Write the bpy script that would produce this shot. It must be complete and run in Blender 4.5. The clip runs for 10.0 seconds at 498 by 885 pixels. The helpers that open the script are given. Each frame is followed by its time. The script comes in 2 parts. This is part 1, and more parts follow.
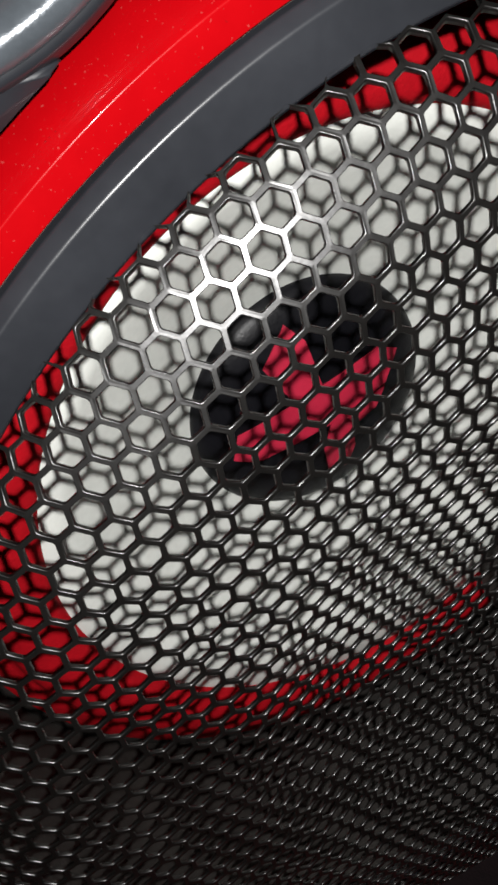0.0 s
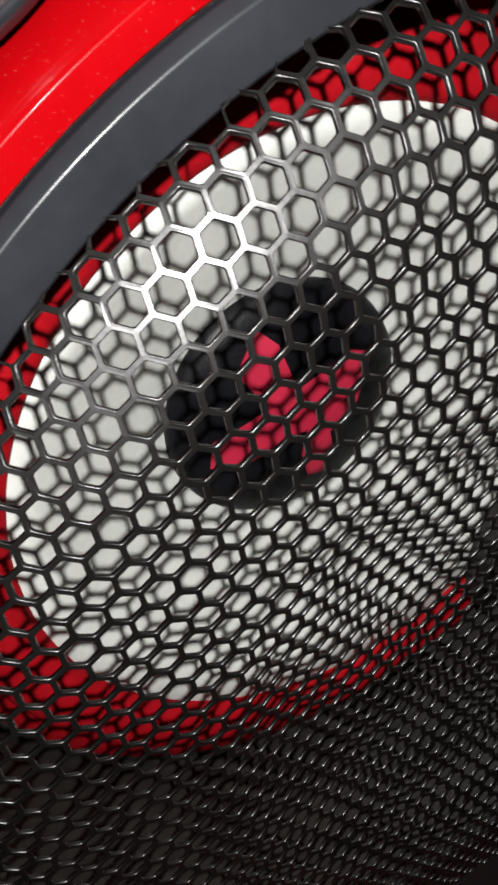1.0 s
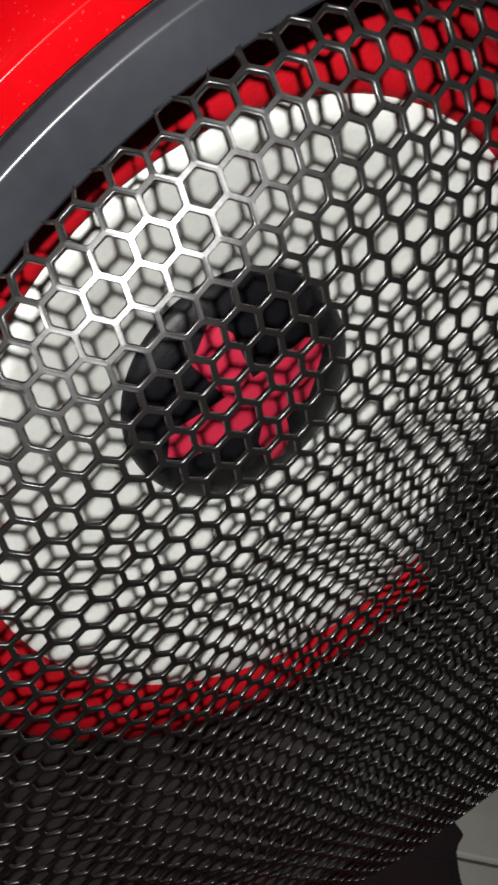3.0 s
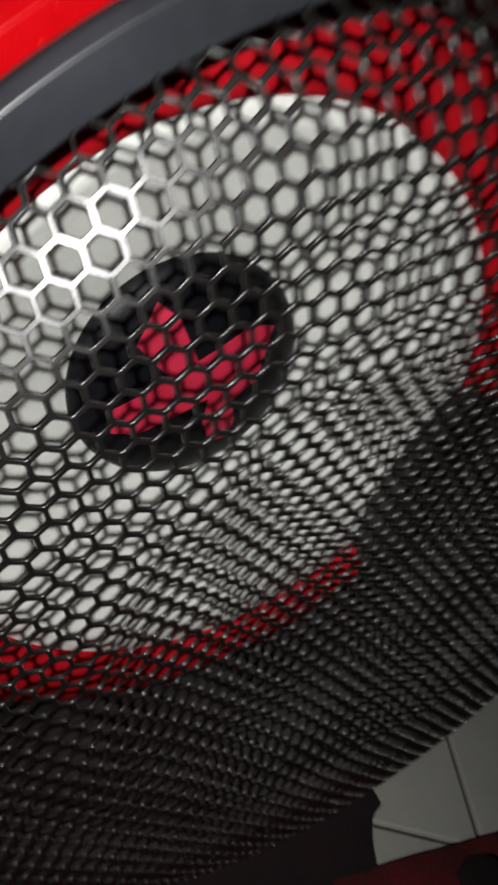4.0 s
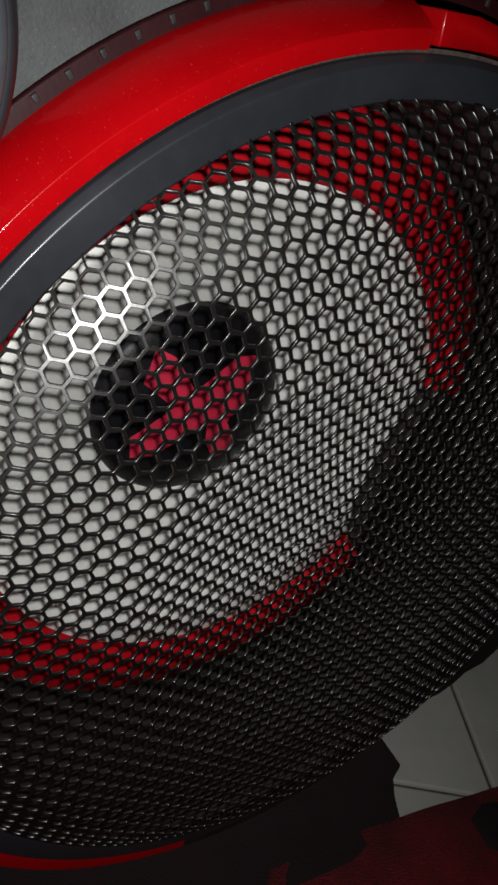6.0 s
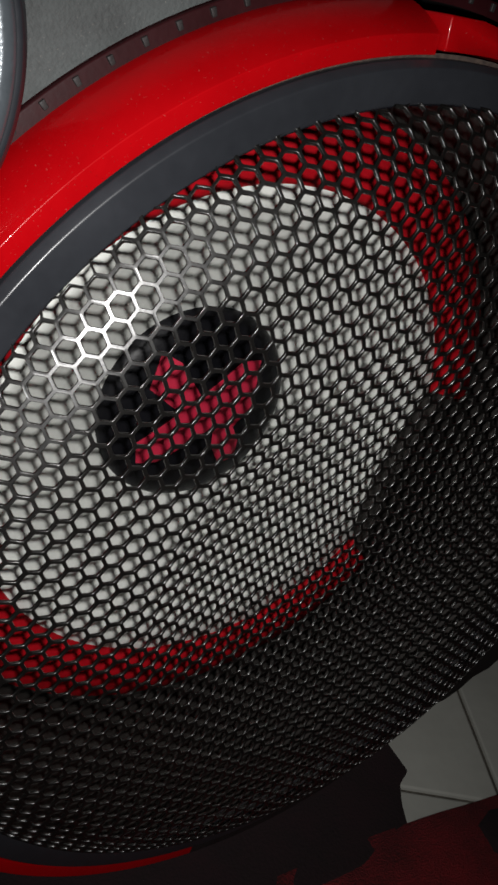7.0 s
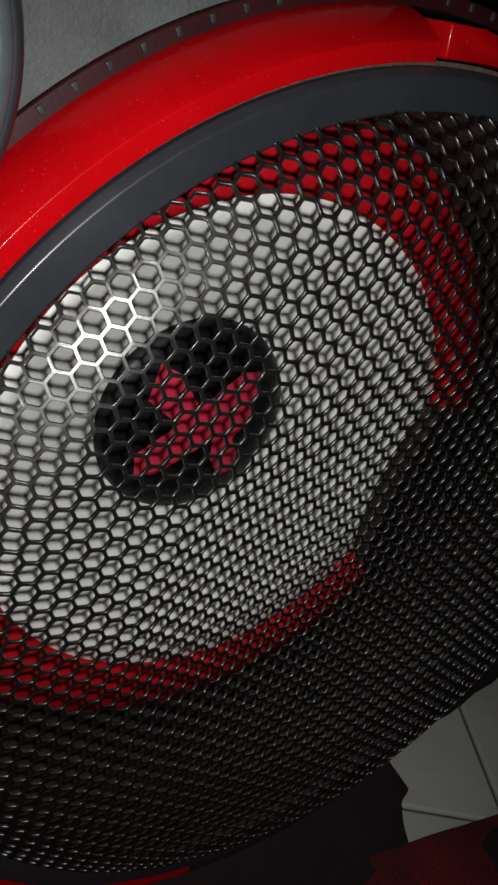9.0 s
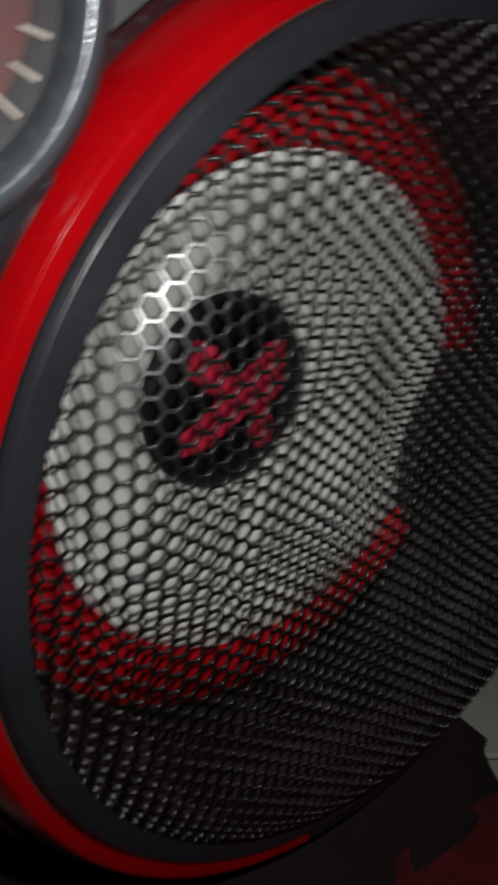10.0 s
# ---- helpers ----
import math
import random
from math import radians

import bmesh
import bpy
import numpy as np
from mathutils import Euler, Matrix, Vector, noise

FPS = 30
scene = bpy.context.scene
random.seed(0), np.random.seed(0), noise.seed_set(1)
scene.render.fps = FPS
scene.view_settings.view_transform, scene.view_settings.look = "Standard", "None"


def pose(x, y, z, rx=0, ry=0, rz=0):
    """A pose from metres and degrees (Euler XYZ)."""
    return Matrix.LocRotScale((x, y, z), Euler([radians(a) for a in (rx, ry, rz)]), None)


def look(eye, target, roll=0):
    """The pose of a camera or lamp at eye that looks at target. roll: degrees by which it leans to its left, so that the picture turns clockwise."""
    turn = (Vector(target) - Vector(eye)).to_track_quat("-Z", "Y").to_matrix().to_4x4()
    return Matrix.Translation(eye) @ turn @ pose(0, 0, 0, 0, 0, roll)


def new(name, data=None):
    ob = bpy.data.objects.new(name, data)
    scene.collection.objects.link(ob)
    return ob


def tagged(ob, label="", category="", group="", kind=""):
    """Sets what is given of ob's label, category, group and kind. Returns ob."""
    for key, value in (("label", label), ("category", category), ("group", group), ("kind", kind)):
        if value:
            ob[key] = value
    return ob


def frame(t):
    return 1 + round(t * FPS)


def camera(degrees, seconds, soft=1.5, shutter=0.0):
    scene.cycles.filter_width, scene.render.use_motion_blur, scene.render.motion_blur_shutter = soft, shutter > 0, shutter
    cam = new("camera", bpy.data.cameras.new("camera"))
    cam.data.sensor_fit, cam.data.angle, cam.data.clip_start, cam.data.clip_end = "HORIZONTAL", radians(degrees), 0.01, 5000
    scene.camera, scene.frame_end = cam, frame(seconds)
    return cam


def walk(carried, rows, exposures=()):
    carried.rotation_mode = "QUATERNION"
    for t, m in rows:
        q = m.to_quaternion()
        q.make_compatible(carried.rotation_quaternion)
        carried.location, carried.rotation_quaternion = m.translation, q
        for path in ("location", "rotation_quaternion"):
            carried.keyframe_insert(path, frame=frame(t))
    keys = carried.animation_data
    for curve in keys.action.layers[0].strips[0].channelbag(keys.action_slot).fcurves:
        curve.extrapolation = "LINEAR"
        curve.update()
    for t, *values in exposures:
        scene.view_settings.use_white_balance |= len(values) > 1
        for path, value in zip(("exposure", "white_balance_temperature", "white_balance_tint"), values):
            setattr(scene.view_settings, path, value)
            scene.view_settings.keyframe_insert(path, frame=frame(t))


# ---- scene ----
cam = camera(35.02, 10.0, soft=2.8, shutter=0.9)
PATH = [
    (0, pose(-0.1236, -0.1239, 0.2108, 63.69, -18.73, -27.66)),
    (0.5, pose(-0.1226, -0.1251, 0.2100, 64.25, -19.11, -27.74)),
    (1, pose(-0.1198, -0.1242, 0.2089, 65.27, -17.73, -29.27)),
    (1.5, pose(-0.1191, -0.1239, 0.2092, 64.81, -17.64, -30.42)),
    (2, pose(-0.1191, -0.1234, 0.2094, 64.47, -17.51, -31.05)),
    (3.3, pose(-0.1182, -0.1273, 0.2128, 65.01, -18.46, -32.44)),
    (3.5, pose(-0.1137, -0.1228, 0.2099, 66.63, -19.01, -34.35)),
    (4, pose(-0.1151, -0.1310, 0.2223, 61.73, -22.12, -31.77)),
    (4.2, pose(-0.1377, -0.1493, 0.2316, 63.04, -16.90, -34.92)),
    (4.5, pose(-0.1281, -0.1666, 0.2434, 60.73, -15.96, -33.74)),
    (5, pose(-0.1346, -0.1664, 0.2386, 64.25, -16.72, -34.65)),
    (5.5, pose(-0.1340, -0.1652, 0.2389, 64.28, -16.37, -33.50)),
    (6, pose(-0.1340, -0.1641, 0.2401, 63.82, -16.35, -33.08)),
    (7.5, pose(-0.1349, -0.1636, 0.2394, 64.49, -15.84, -32.90)),
    (8, pose(-0.1349, -0.1631, 0.2391, 64.81, -15.68, -32.86)),
    (8.5, pose(-0.1348, -0.1625, 0.2388, 65.19, -15.80, -32.95)),
    (9, pose(-0.1333, -0.1630, 0.2380, 65.30, -16.13, -32.92)),
    (9.5, pose(-0.1349, -0.1630, 0.2369, 64.90, -15.66, -33.33)),
    (9.8, pose(-0.1413, -0.1657, 0.2306, 64.93, -13.18, -32.03)),
    (9.9, pose(-0.1530, -0.1593, 0.2223, 66.74, -12.74, -37.19)),
    (10, pose(-0.1600, -0.1622, 0.2098, 70.68, -7.80, -39.94)),
    (10.1, pose(-0.1600, -0.1622, 0.2098, 71.28, -9.02, -43.45)),
]
walk(cam, PATH, [(0.0, -0.55), (1.0, -0.42), (2.0, -0.32), (3.5, -0.25), (4.0, -0.65), (4.5, -1.05), (5.5, -1.05), (9.5, -1.05), (10.0, -1.35)])

# ---- light ----
world = bpy.data.worlds.new("dim_room")
scene.world = world
world.use_nodes = True
world.node_tree.nodes["Background"].inputs[0].default_value = (0.8, 0.9, 1.0, 1)
world.node_tree.nodes["Background"].inputs[1].default_value = 0.018

torch = bpy.data.lights.new("torch", "SPOT")
torch.energy, torch.shadow_soft_size, torch.color = 3.7, 0.0011, (1.0, 0.985, 0.967)
torch.spot_size, torch.spot_blend = radians(98), 1.0
torch_ob = new("torch", torch)
torch_ob.matrix_world = look((-0.1337, -0.1669, 0.2347), (-0.026, -0.03, 0.162))


# ---- materials ----
def mat(name, colour, rough=0.5, metal=0.0, vary=0.12, scale=60.0, bump=0.0, bump_scale=400.0, coat=0.0, dust=0.0, dust_scale=500.0, rough_vary=0.1, stain=None, dist=0.0004, spec=0.5):
    """Principled material with variation at two scales, fine relief and optional dust specks."""
    m = bpy.data.materials.new(name)
    m.use_nodes = True
    nt = m.node_tree
    n, l = nt.nodes, nt.links
    b = n["Principled BSDF"]
    b.inputs["Metallic"].default_value = metal
    b.inputs["Coat Weight"].default_value = coat
    b.inputs["Coat Roughness"].default_value = 0.06
    b.inputs["Specular IOR Level"].default_value = spec
    tc = n.new("ShaderNodeTexCoord")
    big = n.new("ShaderNodeTexNoise")
    big.inputs["Scale"].default_value, big.inputs["Detail"].default_value = scale, 5
    fine = n.new("ShaderNodeTexNoise")
    fine.inputs["Scale"].default_value, fine.inputs["Detail"].default_value = scale * 9, 3
    for t in (big, fine):
        l.new(tc.outputs["Object"], t.inputs["Vector"])
    add = n.new("ShaderNodeMath")
    add.operation = "MULTIPLY_ADD"
    l.new(fine.outputs["Fac"], add.inputs[0])
    add.inputs[1].default_value = 0.4
    l.new(big.outputs["Fac"], add.inputs[2])
    ramp = n.new("ShaderNodeMapRange")
    ramp.inputs["From Min"].default_value, ramp.inputs["From Max"].default_value = 0.45, 0.95
    l.new(add.outputs[0], ramp.inputs["Value"])
    mix = n.new("ShaderNodeMix")
    mix.data_type = "RGBA"
    c2 = stain or tuple(c * (1 - 2 * vary) for c in colour)
    c1 = colour if stain else tuple(min(1, c * (1 + vary)) for c in colour)
    mix.inputs[6].default_value, mix.inputs[7].default_value = (*c2, 1), (*c1, 1)
    l.new(ramp.outputs[0], mix.inputs[0])
    out = mix.outputs[2]
    rr = n.new("ShaderNodeMapRange")
    rr.inputs["To Min"].default_value, rr.inputs["To Max"].default_value = max(0.02, rough - rough_vary), min(1, rough + rough_vary)
    l.new(add.outputs[0], rr.inputs["Value"])
    l.new(rr.outputs[0], b.inputs["Roughness"])
    if dust:
        v = n.new("ShaderNodeTexNoise")
        v.inputs["Scale"].default_value, v.inputs["Detail"].default_value = dust_scale, 1.5
        l.new(tc.outputs["Object"], v.inputs["Vector"])
        th = n.new("ShaderNodeMapRange")
        th.inputs["From Min"].default_value, th.inputs["From Max"].default_value = 0.70, 0.75
        th.inputs["To Max"].default_value = dust
        l.new(v.outputs["Fac"], th.inputs["Value"])
        dm = n.new("ShaderNodeMix")
        dm.data_type = "RGBA"
        dm.inputs[7].default_value = (0.55, 0.48, 0.42, 1)
        l.new(th.outputs[0], dm.inputs[0])
        l.new(out, dm.inputs[6])
        out = dm.outputs[2]
    l.new(out, b.inputs["Base Color"])
    if bump:
        bt = n.new("ShaderNodeTexNoise")
        bt.inputs["Scale"].default_value, bt.inputs["Detail"].default_value = bump_scale, 4
        l.new(tc.outputs["Object"], bt.inputs["Vector"])
        bp = n.new("ShaderNodeBump")
        bp.inputs["Strength"].default_value, bp.inputs["Distance"].default_value = bump, dist
        l.new(bt.outputs["Fac"], bp.inputs["Height"])
        l.new(bp.outputs["Normal"], b.inputs["Normal"])
    return m


M_GRILLE = mat("black_painted_steel", (0.003, 0.0026, 0.0023), 0.32, 0.0, 0.15, 120, 0.04, 1500, spec=0.9, rough_vary=0.04)
M_RED = mat("red_gloss_plastic", (0.27, 0.0010, 0.0025), 0.24, 0, 0.06, 40, 0.03, 1200, coat=0.25, dust=0.05, dust_scale=2600, spec=0.10)
M_GREY = mat("charcoal_satin_plastic", (0.016, 0.0172, 0.0205), 0.30, 0, 0.10, 50, 0.02, 2200, coat=0.1, spec=0.4)
M_BLACK = mat("black_plastic", (0.008, 0.007, 0.007), 0.5, 0, 0.2, 80, 0.2, 900)
M_BASKET = mat("dark_grey_plastic", (0.024, 0.021, 0.019), 0.6, 0, 0.2, 120, 0.3, 1200, spec=0.3)
M_CONE = mat("pale_paper_cone", (0.76, 0.78, 0.735), 0.42, 0, 0.06, 70, 0.12, 900)
M_SURROUND = mat("red_cloth_surround", (0.40, 0.003, 0.009), 0.7, 0, 0.12, 90, 0.4, 1400, spec=0.12)
M_CAP = mat("black_dust_cap", (0.005, 0.005, 0.007), 0.4, 0, 0.2, 90, 0.2, 1200, spec=0.25)
M_LOGO = mat("red_print", (0.54, 0.016, 0.052), 0.5, 0, 0.08, 120, 0.2, 1400)
M_GROOVE = mat("dusty_dark_groove", (0.07, 0.048, 0.036), 0.8, 0, 0.3, 900, 0.5, 1500, stain=(0.02, 0.012, 0.011))
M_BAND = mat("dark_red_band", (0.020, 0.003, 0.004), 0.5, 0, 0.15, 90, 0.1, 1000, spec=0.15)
M_PANEL = mat("grey_textured_panel", (0.055, 0.061, 0.061), 0.75, 0, 0.18, 120, 0.5, 1500, dust=0.12, dust_scale=2600)
M_CLIP = mat("grey_clip", (0.011, 0.009, 0.009), 0.6, 0, 0.2, 300, 0.3, 1500)
M_CHROME = mat("silver_rim", (0.07, 0.08, 0.09), 0.18, 0.3, 0.08, 200, 0.1, 1500)
M_TICK = mat("pale_tick_paint", (0.36, 0.32, 0.28), 0.6, 0, 0.1, 300)
M_DIALRED = mat("red_dial_face", (0.07, 0.006, 0.006), 0.5, 0, 0.15, 150)
M_TILE = mat("white_floor_tile", (0.44, 0.44, 0.40), 0.35, 0, 0.06, 18, 0.1, 300)
M_GROUT = mat("dark_grout", (0.09, 0.08, 0.065), 0.9, 0, 0.25, 150, 0.5, 900)
M_MAT = mat("red_carpet", (0.22, 0.006, 0.010), 0.95, 0, 0.25, 60, 0.9, 1400, dist=0.002)
# near black; the red in it is the carpet's bounced light, put into the colour
M_CLOTH = mat("dark_rubber_carpet_tint", (0.011, 0.002, 0.0035), 0.9, 0, 0.25, 80, 0.6, 900, dist=0.001)
M_WALL = mat("pale_wall_paint", (0.55, 0.54, 0.50), 0.8, 0, 0.05, 3, 0.2, 60)


# ---- building helpers ----
def part(name, bm, material, parent=None, label="", smooth=True):
    me = bpy.data.meshes.new(name)
    bmesh.ops.recalc_face_normals(bm, faces=bm.faces[:])
    for f in bm.faces:
        f.smooth = smooth
    bm.to_mesh(me)
    bm.free()
    me.materials.append(material)
    ob = new(name, me)
    ob.parent = parent
    if label:
        tagged(ob, label)
    return ob


def thing(name, matrix, label, category, kind="", group=""):
    ob = new(name)
    ob.empty_display_size = 0.02
    ob.matrix_world = matrix
    return tagged(ob, label, category, group, kind)


def rnd(points, r, n=4):
    """Rounds the inner corners of an open profile of (radius, height) with arcs of about r."""
    out = [points[0]]
    for a, b, c in zip(points, points[1:], points[2:]):
        a, b, c = Vector(a), Vector(b), Vector(c)
        d = min(r, (a - b).length * 0.45, (c - b).length * 0.45)
        p, q = b + (a - b).normalized() * d, b + (c - b).normalized() * d
        for k in range(n + 1):
            t = k / n
            out.append(tuple((1 - t) ** 2 * p + 2 * t * (1 - t) * b + t * t * q))
    return out + [points[-1]]


def lathe(profile, n=180, start=0.0, end=360.0, closed=False):
    """Turns a profile in millimetres about the axis; part of a turn gets end caps."""
    bm = bmesh.new()
    whole = end - start >= 359.9
    steps = n if whole else max(2, int(n * (end - start) / 360))
    rings = []
    for k in range(steps if whole else steps + 1):
        a = radians(start + (end - start) * k / steps)
        rings.append([bm.verts.new((r * math.cos(a) / 1000, r * math.sin(a) / 1000, z / 1000)) for r, z in profile])
    m = len(profile)
    for k in range(steps):
        A, B = rings[k], rings[(k + 1) % len(rings)]
        for i in range(m if closed else m - 1):
            j = (i + 1) % m
            bm.faces.new((A[i], A[j], B[j], B[i]))
    if not whole and closed:
        bm.faces.new(rings[0])
        bm.faces.new(rings[-1][::-1])
    return bm


def slab(outline, z0, z1, bevel=0.0):
    """A flat piece from an outline in millimetres, between two heights."""
    bm = bmesh.new()
    low = [bm.verts.new((x / 1000, y / 1000, z0 / 1000)) for x, y in outline]
    top = [bm.verts.new((x / 1000, y / 1000, z1 / 1000)) for x, y in outline]
    bm.faces.new(low[::-1])
    bm.faces.new(top)
    k = len(low)
    for i in range(k):
        bm.faces.new((low[i], low[(i + 1) % k], top[(i + 1) % k], top[i]))
    if bevel:
        bmesh.ops.bevel(bm, geom=[e for e in bm.edges], offset=bevel / 1000, segments=2, affect="EDGES", profile=0.6)
    return bm


AXIS = pose(0, 0, 0.14, 90, 0, 0)      # the loudspeaker's axis points to -y, its up to z


# ---- grille ----
PITCH = 4.311
# the sheet's section over the radius of the flat sheet: a dished middle up to a crease, a flat shoulder, an edge that rolls over
FLAT = np.arange(0, 113, 0.1)
KNOT_S = (62, 68, 74, 80, 84, 88, 92, 96, 100, 104, 107, 109, 113)
KNOT_Z = (62.95, 62.85, 62.7, 62.55, 62.3, 62.0, 61.4, 60.05, 58.2, 56.2, 54.2, 52.6, 49.4)
SHEET_Z = np.where(FLAT < 62, 62.95 - 0.0018 * (62 ** 2 - FLAT ** 2), np.interp(FLAT, KNOT_S, KNOT_Z))
for _ in range(2):
    SHEET_Z[760:-10] = np.convolve(SHEET_Z, np.ones(21) / 21, "valid")[750:]
# pressing keeps the length along the section
STEP_R = np.sqrt(1 - 0.92 * np.gradient(SHEET_Z, 0.1) ** 2) * 0.1
SHEET_R = np.where(FLAT < 54, FLAT * 0.958, 51.73 + np.cumsum(STEP_R) - np.cumsum(STEP_R)[540])
SHEET_SLOPE = np.gradient(SHEET_Z) / np.gradient(SHEET_R)


def grille_mesh(name, r0, r1):
    ox, oy, lean = -87.097, 58.668, radians(-0.371)
    I, J = np.meshgrid(np.arange(-40, 90), np.arange(-60, 90))
    X = ox + PITCH * (I * math.cos(lean + radians(30)) + J * math.cos(lean - radians(90)))
    Y = oy + PITCH * (I * math.sin(lean + radians(30)) + J * math.sin(lean - radians(90)))
    X, Y = X.ravel(), Y.ravel()
    keep = (np.hypot(X, Y) >= r0) & (np.hypot(X, Y) < r1)
    X, Y = X[keep], Y[keep]
    R = PITCH / math.sqrt(3)
    ang = np.radians(np.arange(6) * 60) + lean
    hexa = np.c_[np.cos(ang), np.sin(ang)]

    def ring(flat, cut):
        """Twelve points of a hexagon with clipped corners."""
        c = hexa * (flat * 2 / math.sqrt(3))
        pts = []
        for k in range(6):
            pts.append(c[k] + (c[k - 1] - c[k]) * cut)
            pts.append(c[k] + (c[(k + 1) % 6] - c[k]) * cut)
        return np.array(pts)

    layers = [(hexa * R, 0.0), (ring(1.89, 0.07), 0.0), (ring(1.83, 0.09), -0.05), (ring(1.79, 0.10), -0.16), (ring(1.78, 0.10), -0.55), (hexa * R, -0.55)]
    local = np.concatenate([np.c_[p, np.full(len(p), z)] for p, z in layers])
    o = np.cumsum([0] + [len(p) for p, _ in layers])
    faces = []
    for k in range(6):
        faces.append((o[0] + k, o[0] + (k + 1) % 6, o[1] + (2 * k + 2) % 12, o[1] + 2 * k + 1))
        faces.append((o[0] + k, o[1] + 2 * k + 1, o[1] + 2 * k))
        faces.append((o[5] + (k + 1) % 6, o[5] + k, o[4] + 2 * k + 1, o[4] + (2 * k + 2) % 12))
        faces.append((o[5] + k, o[4] + 2 * k, o[4] + 2 * k + 1))
    for s in (1, 2, 3):
        for k in range(12):
            faces.append((o[s] + k, o[s] + (k + 1) % 12, o[s + 1] + (k + 1) % 12, o[s + 1] + k))
    n = len(local)
    P = np.c_[np.repeat(X, n), np.repeat(Y, n), np.tile(local[:, 2], len(X))]
    P[:, :2] += np.tile(local[:, :2], (len(X), 1))
    flat_r = np.minimum(np.hypot(P[:, 0], P[:, 1]), 110.2)      # trimmed to a clean edge
    slope = np.interp(flat_r, FLAT, SHEET_SLOPE)
    r = np.interp(flat_r, FLAT, SHEET_R) - slope * P[:, 2]      # thickness follows the surface
    P[:, :2] *= (r / np.maximum(np.hypot(P[:, 0], P[:, 1]), 1e-6))[:, None]
    P[:, 2] += np.interp(flat_r, FLAT, SHEET_Z)
    me = bpy.data.meshes.new(name)
    F = [tuple(i + k * n for i in f) for k in range(len(X)) for f in faces]
    me.from_pydata((P / 1000).tolist(), [], F)
    me.shade_smooth()
    flat = np.ones((len(X), len(faces)), dtype=bool)
    flat[:, :24] = False               # the faces of the sheet stay flat, the punched edges are rounded
    me.polygons.foreach_set("use_smooth", flat.ravel())
    me.materials.append(M_GRILLE)
    return me


grille = thing("speaker_grille", AXIS, "black domed steel grille with hexagonal holes over the woofer", "speaker grille")
for name, r0, r1, label in (("dished_centre", 0, 62, "dished middle of the black perforated sheet"), ("outer_band", 62, 110.0, "sloping outer band of the black perforated sheet")):
    sheet = tagged(new(name, grille_mesh(name, r0, r1)), label, kind="stuff")
    sheet.parent = grille

# ---- cabinet ----
cabinet = thing("loudspeaker_cabinet", AXIS, "round red and charcoal plastic loudspeaker cabinet standing on the floor", "loudspeaker")
part("trim_ring", lathe(rnd([(107, 30), (105.2, 44), (104.2, 49.5), (104.3, 51.6), (110.3, 51.9), (111.6, 50.4), (111.8, 42)], 0.3), 240), M_GREY, cabinet, "charcoal satin trim ring round the grille")
part("gasket", lathe([(104.3 + 0.4 * math.cos(k * math.pi / 4), 50.9 + 0.4 * math.sin(k * math.pi / 4)) for k in range(8)], 200, closed=True), M_CAP, cabinet, "black rubber gasket at the grille edge")
part("groove", lathe([(111.5, 48.9), (112.4, 49.1)], 200), M_GROOVE, cabinet, "dusty dark gap between the rings")
swell = [(115.6 + 5.0 * (math.sin(a) - 0.848) / 0.152, 37.0 + 13.5 * math.cos(a) / 0.53) for a in (radians(58 + 3.2 * k) for k in range(1, 11))]
RED = rnd([(112.2, 42), (112.2, 50.3), (115.6, 50.5), swell[0]], 0.2) + swell[1:] + [(120.6, 30)]
part("red_ring", lathe(RED, 240, 102.2, 265), M_RED, cabinet, "glossy red plastic ring with a chamfered lip")
# same ring profile at the lower right, coloured black for the shade there
part("shaded_ring", lathe(RED, 240, -95, 82), M_BLACK, cabinet, "far stretch of the ring, its shade painted black")
lug = [(113.0 * math.cos(radians(a)), 113.0 * math.sin(radians(a))) for a in range(82, 103, 2)]
lug += [(r * math.cos(radians(a)), r * math.sin(radians(a))) for r, a in ((118.8, 102.0), (118.4, 98), (117.4, 94), (116.4, 88), (114.8, 82))]
part("red_lug", slab(lug, 38, 52.2, 0.5), M_RED, cabinet, "raised red lug in the ring")
wing = [(113.0 * math.cos(radians(a)), 113.0 * math.sin(radians(a))) for a in range(-14, -53, -3)]
wing += [(r * math.cos(radians(a)), r * math.sin(radians(a))) for r, a in ((118, -50), (125, -46), (132, -42), (135, -38.5), (133, -36), (141, -33.5), (144, -28), (138, -20))]
part("side_wing", slab(wing, 26, 46, 1.2), M_BLACK, cabinet, "black plastic wing at the lower edge", smooth=False)
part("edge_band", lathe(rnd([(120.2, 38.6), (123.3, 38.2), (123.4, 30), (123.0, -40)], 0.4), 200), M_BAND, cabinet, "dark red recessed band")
part("back_shell", lathe(rnd([(122.8, 30), (122.8, -120), (100, -150), (0.5, -150)], 8), 120), M_BLACK, cabinet, "black round back shell")
part("inner_wall", lathe([(104.6, 47), (100.0, 0), (98, -30), (60, -60), (0.5, -60)], 120), M_BASKET, cabinet)
for k in range(18):
    a = radians(138.7 - 3.0 * k)
    bm = slab([(-0.55, -0.7), (0.55, -0.7), (0.45, 0.8), (-0.45, 0.8)], 0, 0.7, 0.15)
    bm.transform(Matrix.Translation((0.1221 * math.cos(a), 0.1221 * math.sin(a), 0.0382)) @ Matrix.Rotation(a + math.pi / 2, 4, "Z"))
    part("clip", bm, M_CLIP, cabinet)
# grey shoulder at the upper left
pts = [(123.5 * math.cos(radians(a)), 123.5 * math.sin(radians(a))) for a in range(178, 100, -2)]
part("shoulder_panel", slab(pts + [(-20, 190), (-190, 190), (-190, 5)], 10, 37.2), M_PANEL, cabinet, "grey textured shoulder panel", smooth=False)

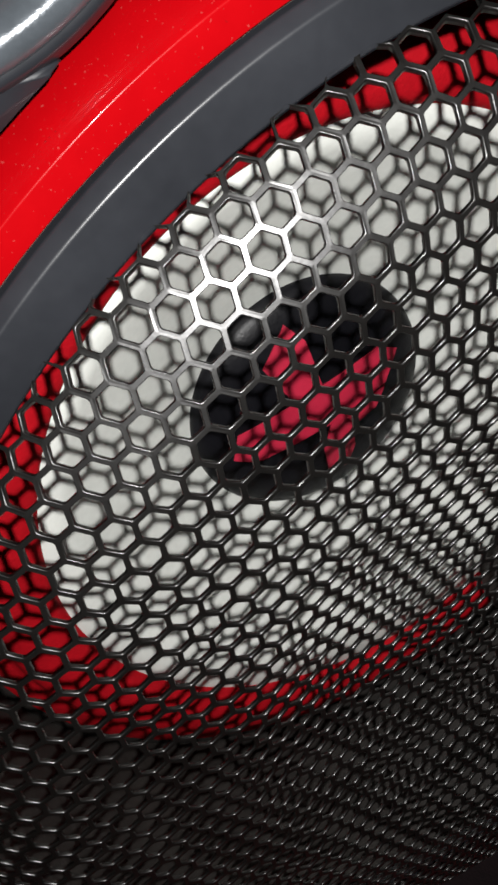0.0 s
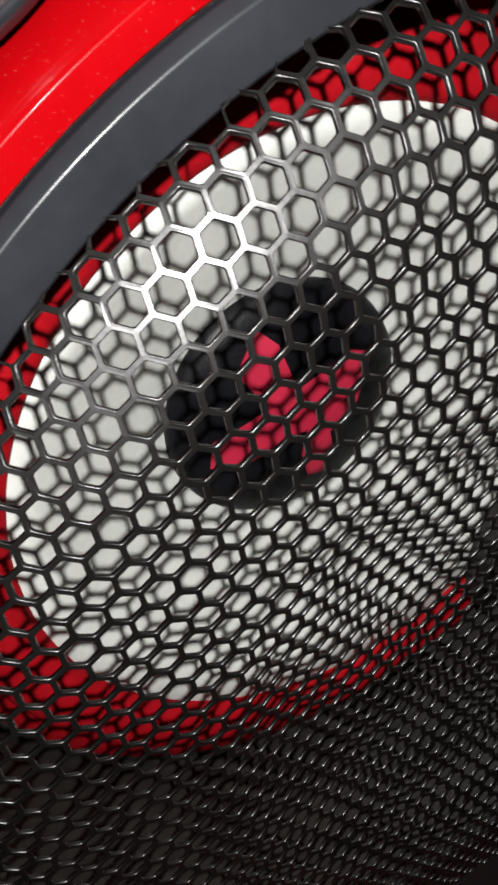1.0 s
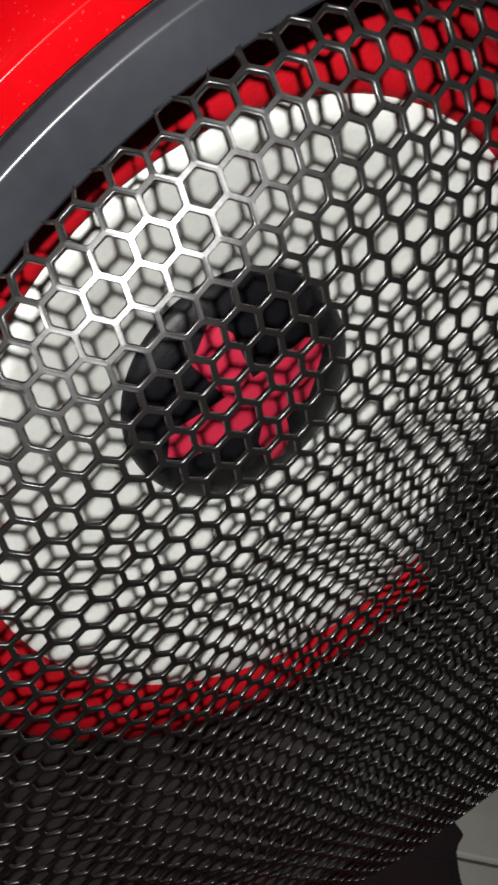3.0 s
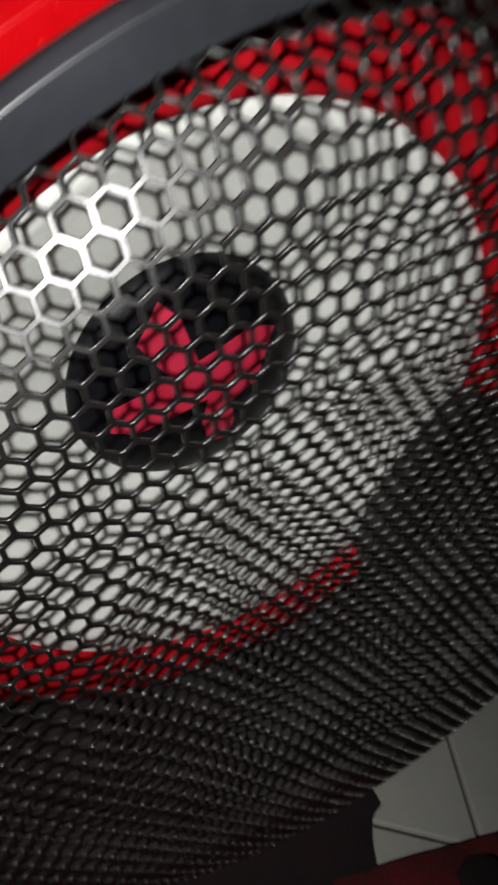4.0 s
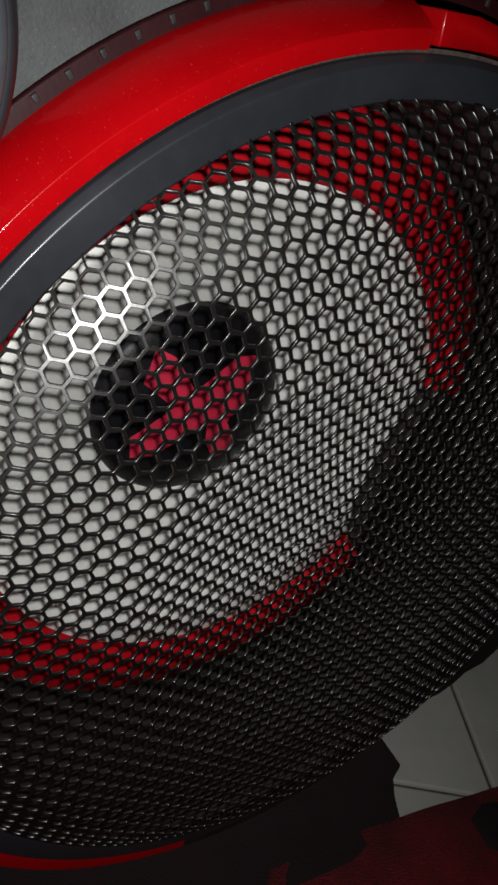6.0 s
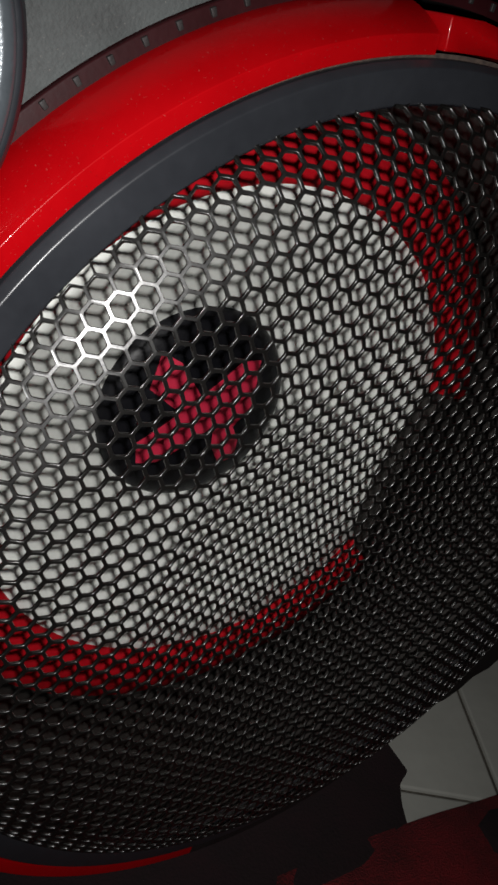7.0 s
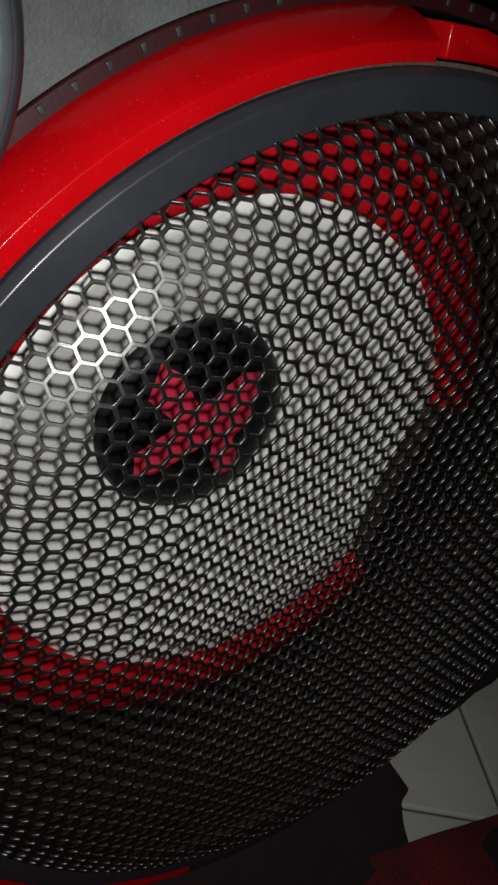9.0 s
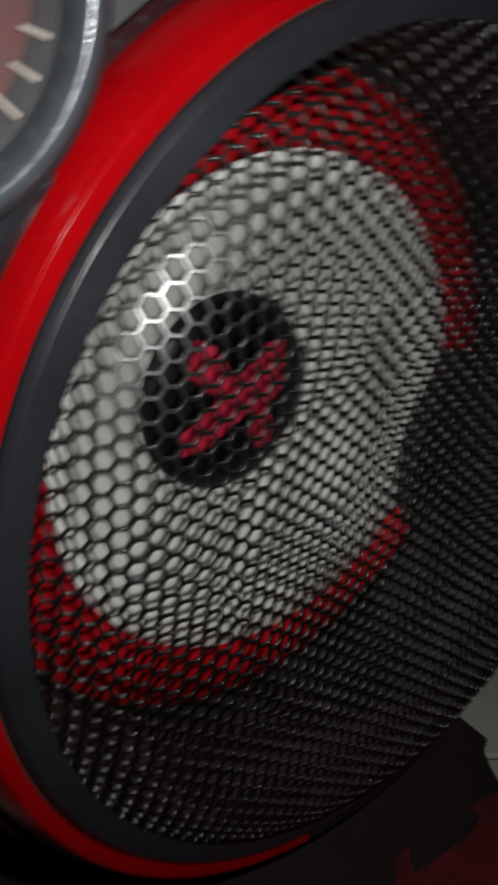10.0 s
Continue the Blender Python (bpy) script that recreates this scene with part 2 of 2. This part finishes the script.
# ---- woofer ----
woofer = thing("woofer", AXIS, "woofer with pale cone, red surround and black dust cap", "speaker driver")
part("cone", lathe([(30, -27.0), (34, -25.0), (46, -18.5), (59, -10.4), (69, -3.4), (77.0, 1.9), (77.4, 0.4)], 200), M_CONE, woofer, "pale off-white paper cone")
part("surround", lathe([(76.2, 1.0)] + [(84.2 - 7.7 * math.cos(math.pi * k / 10), 1.4 + 4.6 * math.sin(math.pi * k / 10)) for k in range(11)] + [(93.5, 0.5), (97.8, 0.2), (98.2, -1.0)], 200), M_SURROUND, woofer, "red rolled cloth surround")
part("basket", lathe([(97.0, -0.6), (101.0, -0.4), (101.2, -4), (96, -30), (60, -55)], 120), M_BASKET, woofer, "dark grey basket")
cap = part("dust_cap", lathe([(33.3, -26.2)] + [(33.2 * math.cos(radians(a)), -25.0 + 7.0 * math.sin(radians(a))) for a in range(0, 90, 9)] + [(0.3, -18.0)], 96), M_CAP, woofer, "black domed dust cap with red mark")


def cap_z(x, y):
    q = min(1.0, math.hypot(x, y) / 33.2)
    return -25.0 + 7.0 * math.sqrt(max(0, 1 - q * q))


def mark(outline):
    """A thin printed shape that lies on the dust cap."""
    bm = bmesh.new()
    vs = [bm.verts.new((x, y, 0)) for x, y in outline]
    bm.faces.new(vs)
    for _ in range(3):
        bmesh.ops.subdivide_edges(bm, edges=bm.edges[:], cuts=1, use_grid_fill=True)
    bmesh.ops.triangulate(bm, faces=bm.faces[:])
    ext = bmesh.ops.extrude_face_region(bm, geom=bm.faces[:])
    up = {v for v in ext["geom"] if isinstance(v, bmesh.types.BMVert)}
    for v in bm.verts:
        x, y = v.co.x, v.co.y
        v.co = Vector((x, y, cap_z(x, y) + (0.35 if v in up else 0.05))) / 1000
    return bm


for outline in (
    [(-20.5, -10.5), (-18.5, -18.0), (-12.0, -17.5), (4.0, -4.5), (17.5, 9.0), (17.3, 18.4), (10.0, 18.2), (-5.0, 4.5)],
    [(-20.5, 8.0), (-18.6, 19.5), (-12.0, 17.0), (-2.8, 6.4), (-9.0, 0.8)],
    [(4.6, -3.6), (6.5, -12.0), (12.0, -19.0), (18.0, -17.0), (16.6, -10.0), (12.5, -4.5), (17.8, 2.0), (17.8, 8.4)],
):
    part("mark", mark(outline), M_LOGO, cap, smooth=False)

# dark bracket across the edge of the cone
BRACKET = [(75.5, 20), (69.5, 9), (65.8, -2), (64, -14), (64, -28), (66, -43.5), (75, -50.5), (79, -46), (81.5, -30), (84, -14), (87, 2), (91, 17.5)]
part("bracket", slab(BRACKET, 1.0, 8.5, 0.8), M_BASKET, woofer, "dark grey plastic bracket over the surround", smooth=False)
# flat black piece added for the shaded strip along the bracket's outer side
SHADE_STRIP = [(87, 2), (91, 17.5), (97.5, 16), (98.5, 0), (95, -24), (86, -46), (79, -46), (81.5, -30), (84, -14)]
part("bracket_shade", slab(SHADE_STRIP, 0.9, 3.0, 0.4), M_BLACK, woofer, "black strip beside the bracket, standing in for the shade there", smooth=False)

# ---- dial at the upper left ----
dial = thing("dial_gauge", AXIS @ pose(-0.131, 0.0875, 0.0), "round dial with pale ticks in a charcoal bezel", "gauge")
part("bezel", lathe(rnd([(37.2, 30), (37.2, 47.8), (36.0, 49.4), (34.6, 49.4), (34.4, 46)], 0.5), 140), M_GREY, dial, "charcoal rounded bezel")
part("rim", lathe([(30.2, 45.0)] + [(33.3 - 2.7 * math.cos(math.pi * k / 12), 46.6 + 4.0 * math.sin(math.pi * k / 12)) for k in range(13)], 140), M_CHROME, dial, "silver rim")
part("face", lathe([(31.0, 45.0), (26.2, 44.4), (25.8, 44.4)], 120), M_BLACK, dial, "black dial face")
part("centre", lathe([(26.0, 44.5), (10, 43.0), (0.2, 42.0)], 96), M_DIALRED, dial, "red dial centre")
for k in range(30):
    a = radians(3.4 - 12 * k)
    bm = slab([(24.6, -0.35), (29.2, -0.45), (29.2, 0.45), (24.6, 0.35)], 44.2, 45.4, 0.1)
    bm.transform(Matrix.Rotation(a, 4, "Z"))
    part("tick", bm, M_TICK, dial)
arc = []
for k in range(33):
    a = radians(147.2 + k)
    arc.append((120.2 * math.cos(a) + 131, 120.2 * math.sin(a) - 87.5))
arc += [(129 * math.cos(radians(a)) + 131, 129 * math.sin(radians(a)) - 87.5) for a in range(174, 151, -4)]
part("skirt", slab(arc, 30, 48.6, 0.8), M_GREY, dial, "charcoal skirt along the ring")

# ---- floor and surroundings ----
floor = tagged(new("floor"), "white square tiles with dark grout", "floor", kind="structure")
bm = bmesh.new()
bmesh.ops.create_grid(bm, x_segments=1, y_segments=1, size=2.0)
bm.transform(Matrix.Translation((0, 0, -0.002)))
part("grout", bm, M_GROUT, floor, "dark grout bed")
walls = thing("room_wall", Matrix.Identity(4), "plain pale painted walls of the room", "wall", kind="structure")
for k in range(4):
    bm = bmesh.new()
    bmesh.ops.create_cube(bm, size=1)
    bm.transform(Matrix.Rotation(k * math.pi / 2, 4, "Z") @ Matrix.Translation((0, 2.05, 1.25)) @ Matrix.Diagonal((4.2, 0.1, 2.6, 1)))
    part("wall_panel", bm, M_WALL, walls, smooth=False)
bm = bmesh.new()
bmesh.ops.create_cube(bm, size=1)
bm.transform(Matrix.Translation((0, 0, 2.6)) @ Matrix.Diagonal((4.2, 4.2, 0.1, 1)))
tagged(part("ceiling", bm, M_WALL, None, "plain pale ceiling", smooth=False), category="ceiling", kind="structure")

TILE = 0.30
turn = Matrix.Translation((0.142, -0.068, 0)) @ Matrix.Rotation(radians(-30), 4, "Z")
me = None
for i in range(-3, 3):
    for j in range(-3, 3):
        if me is None:
            bm = slab([(-148.7, -148.7), (148.7, -148.7), (148.7, 148.7), (-148.7, 148.7)], -6, 0, 0.8)
            t = part("tile", bm, M_TILE, floor, smooth=False)
            me = t.data
        else:
            t = new("tile", me)
            t.parent = floor
        t.matrix_basis = turn @ Matrix.Translation(((i + 0.5) * TILE, (j + 0.5) * TILE, 0))


def sheet_on_floor(outline, thick, seed, cuts=24):
    """A soft sheet with an uneven top and edge, lying on the floor; outline in millimetres."""
    bm = slab(outline, 0.5, thick, 0)
    bmesh.ops.triangulate(bm, faces=bm.faces[:])
    for _ in range(4):
        bmesh.ops.subdivide_edges(bm, edges=[e for e in bm.edges if e.calc_length() > 0.018], cuts=1)
        bmesh.ops.triangulate(bm, faces=bm.faces[:])
    for v in bm.verts:
        k = noise.noise(v.co * 40 + Vector((seed, 0, 0)))
        if v.co.z > thick / 2000:
            v.co.z += 0.0015 * k
        v.co.x += 0.002 * noise.noise(v.co * 60 + Vector((0, seed, 0)))
    return bm


carpet = thing("carpet", Matrix.Identity(4), "red carpet with dark marks lying on the tiles before the loudspeaker", "carpet")
part("carpet_sheet", sheet_on_floor([(-400, -56), (60, -58.5), (88, -60), (128, -63.5), (150, -66), (200, -71), (330, -88), (330, -600), (-400, -600)], 4, 3), M_MAT, carpet, "red pile")
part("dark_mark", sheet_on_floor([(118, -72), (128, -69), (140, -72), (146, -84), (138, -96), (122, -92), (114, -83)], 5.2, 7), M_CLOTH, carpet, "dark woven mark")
foot = part("foot", slab([(-100, 20), (100, 20), (110, -18), (107.5, -41), (98, -44.5), (94, -51), (89, -60), (60, -67), (-70, -69), (-105, -52)], 0, 4, 1.0), M_CLOTH, None, "dark foot under the loudspeaker, carpet's red bounce in its colour", smooth=False)
foot.parent = cabinet
foot.matrix_parent_inverse = AXIS.inverted()
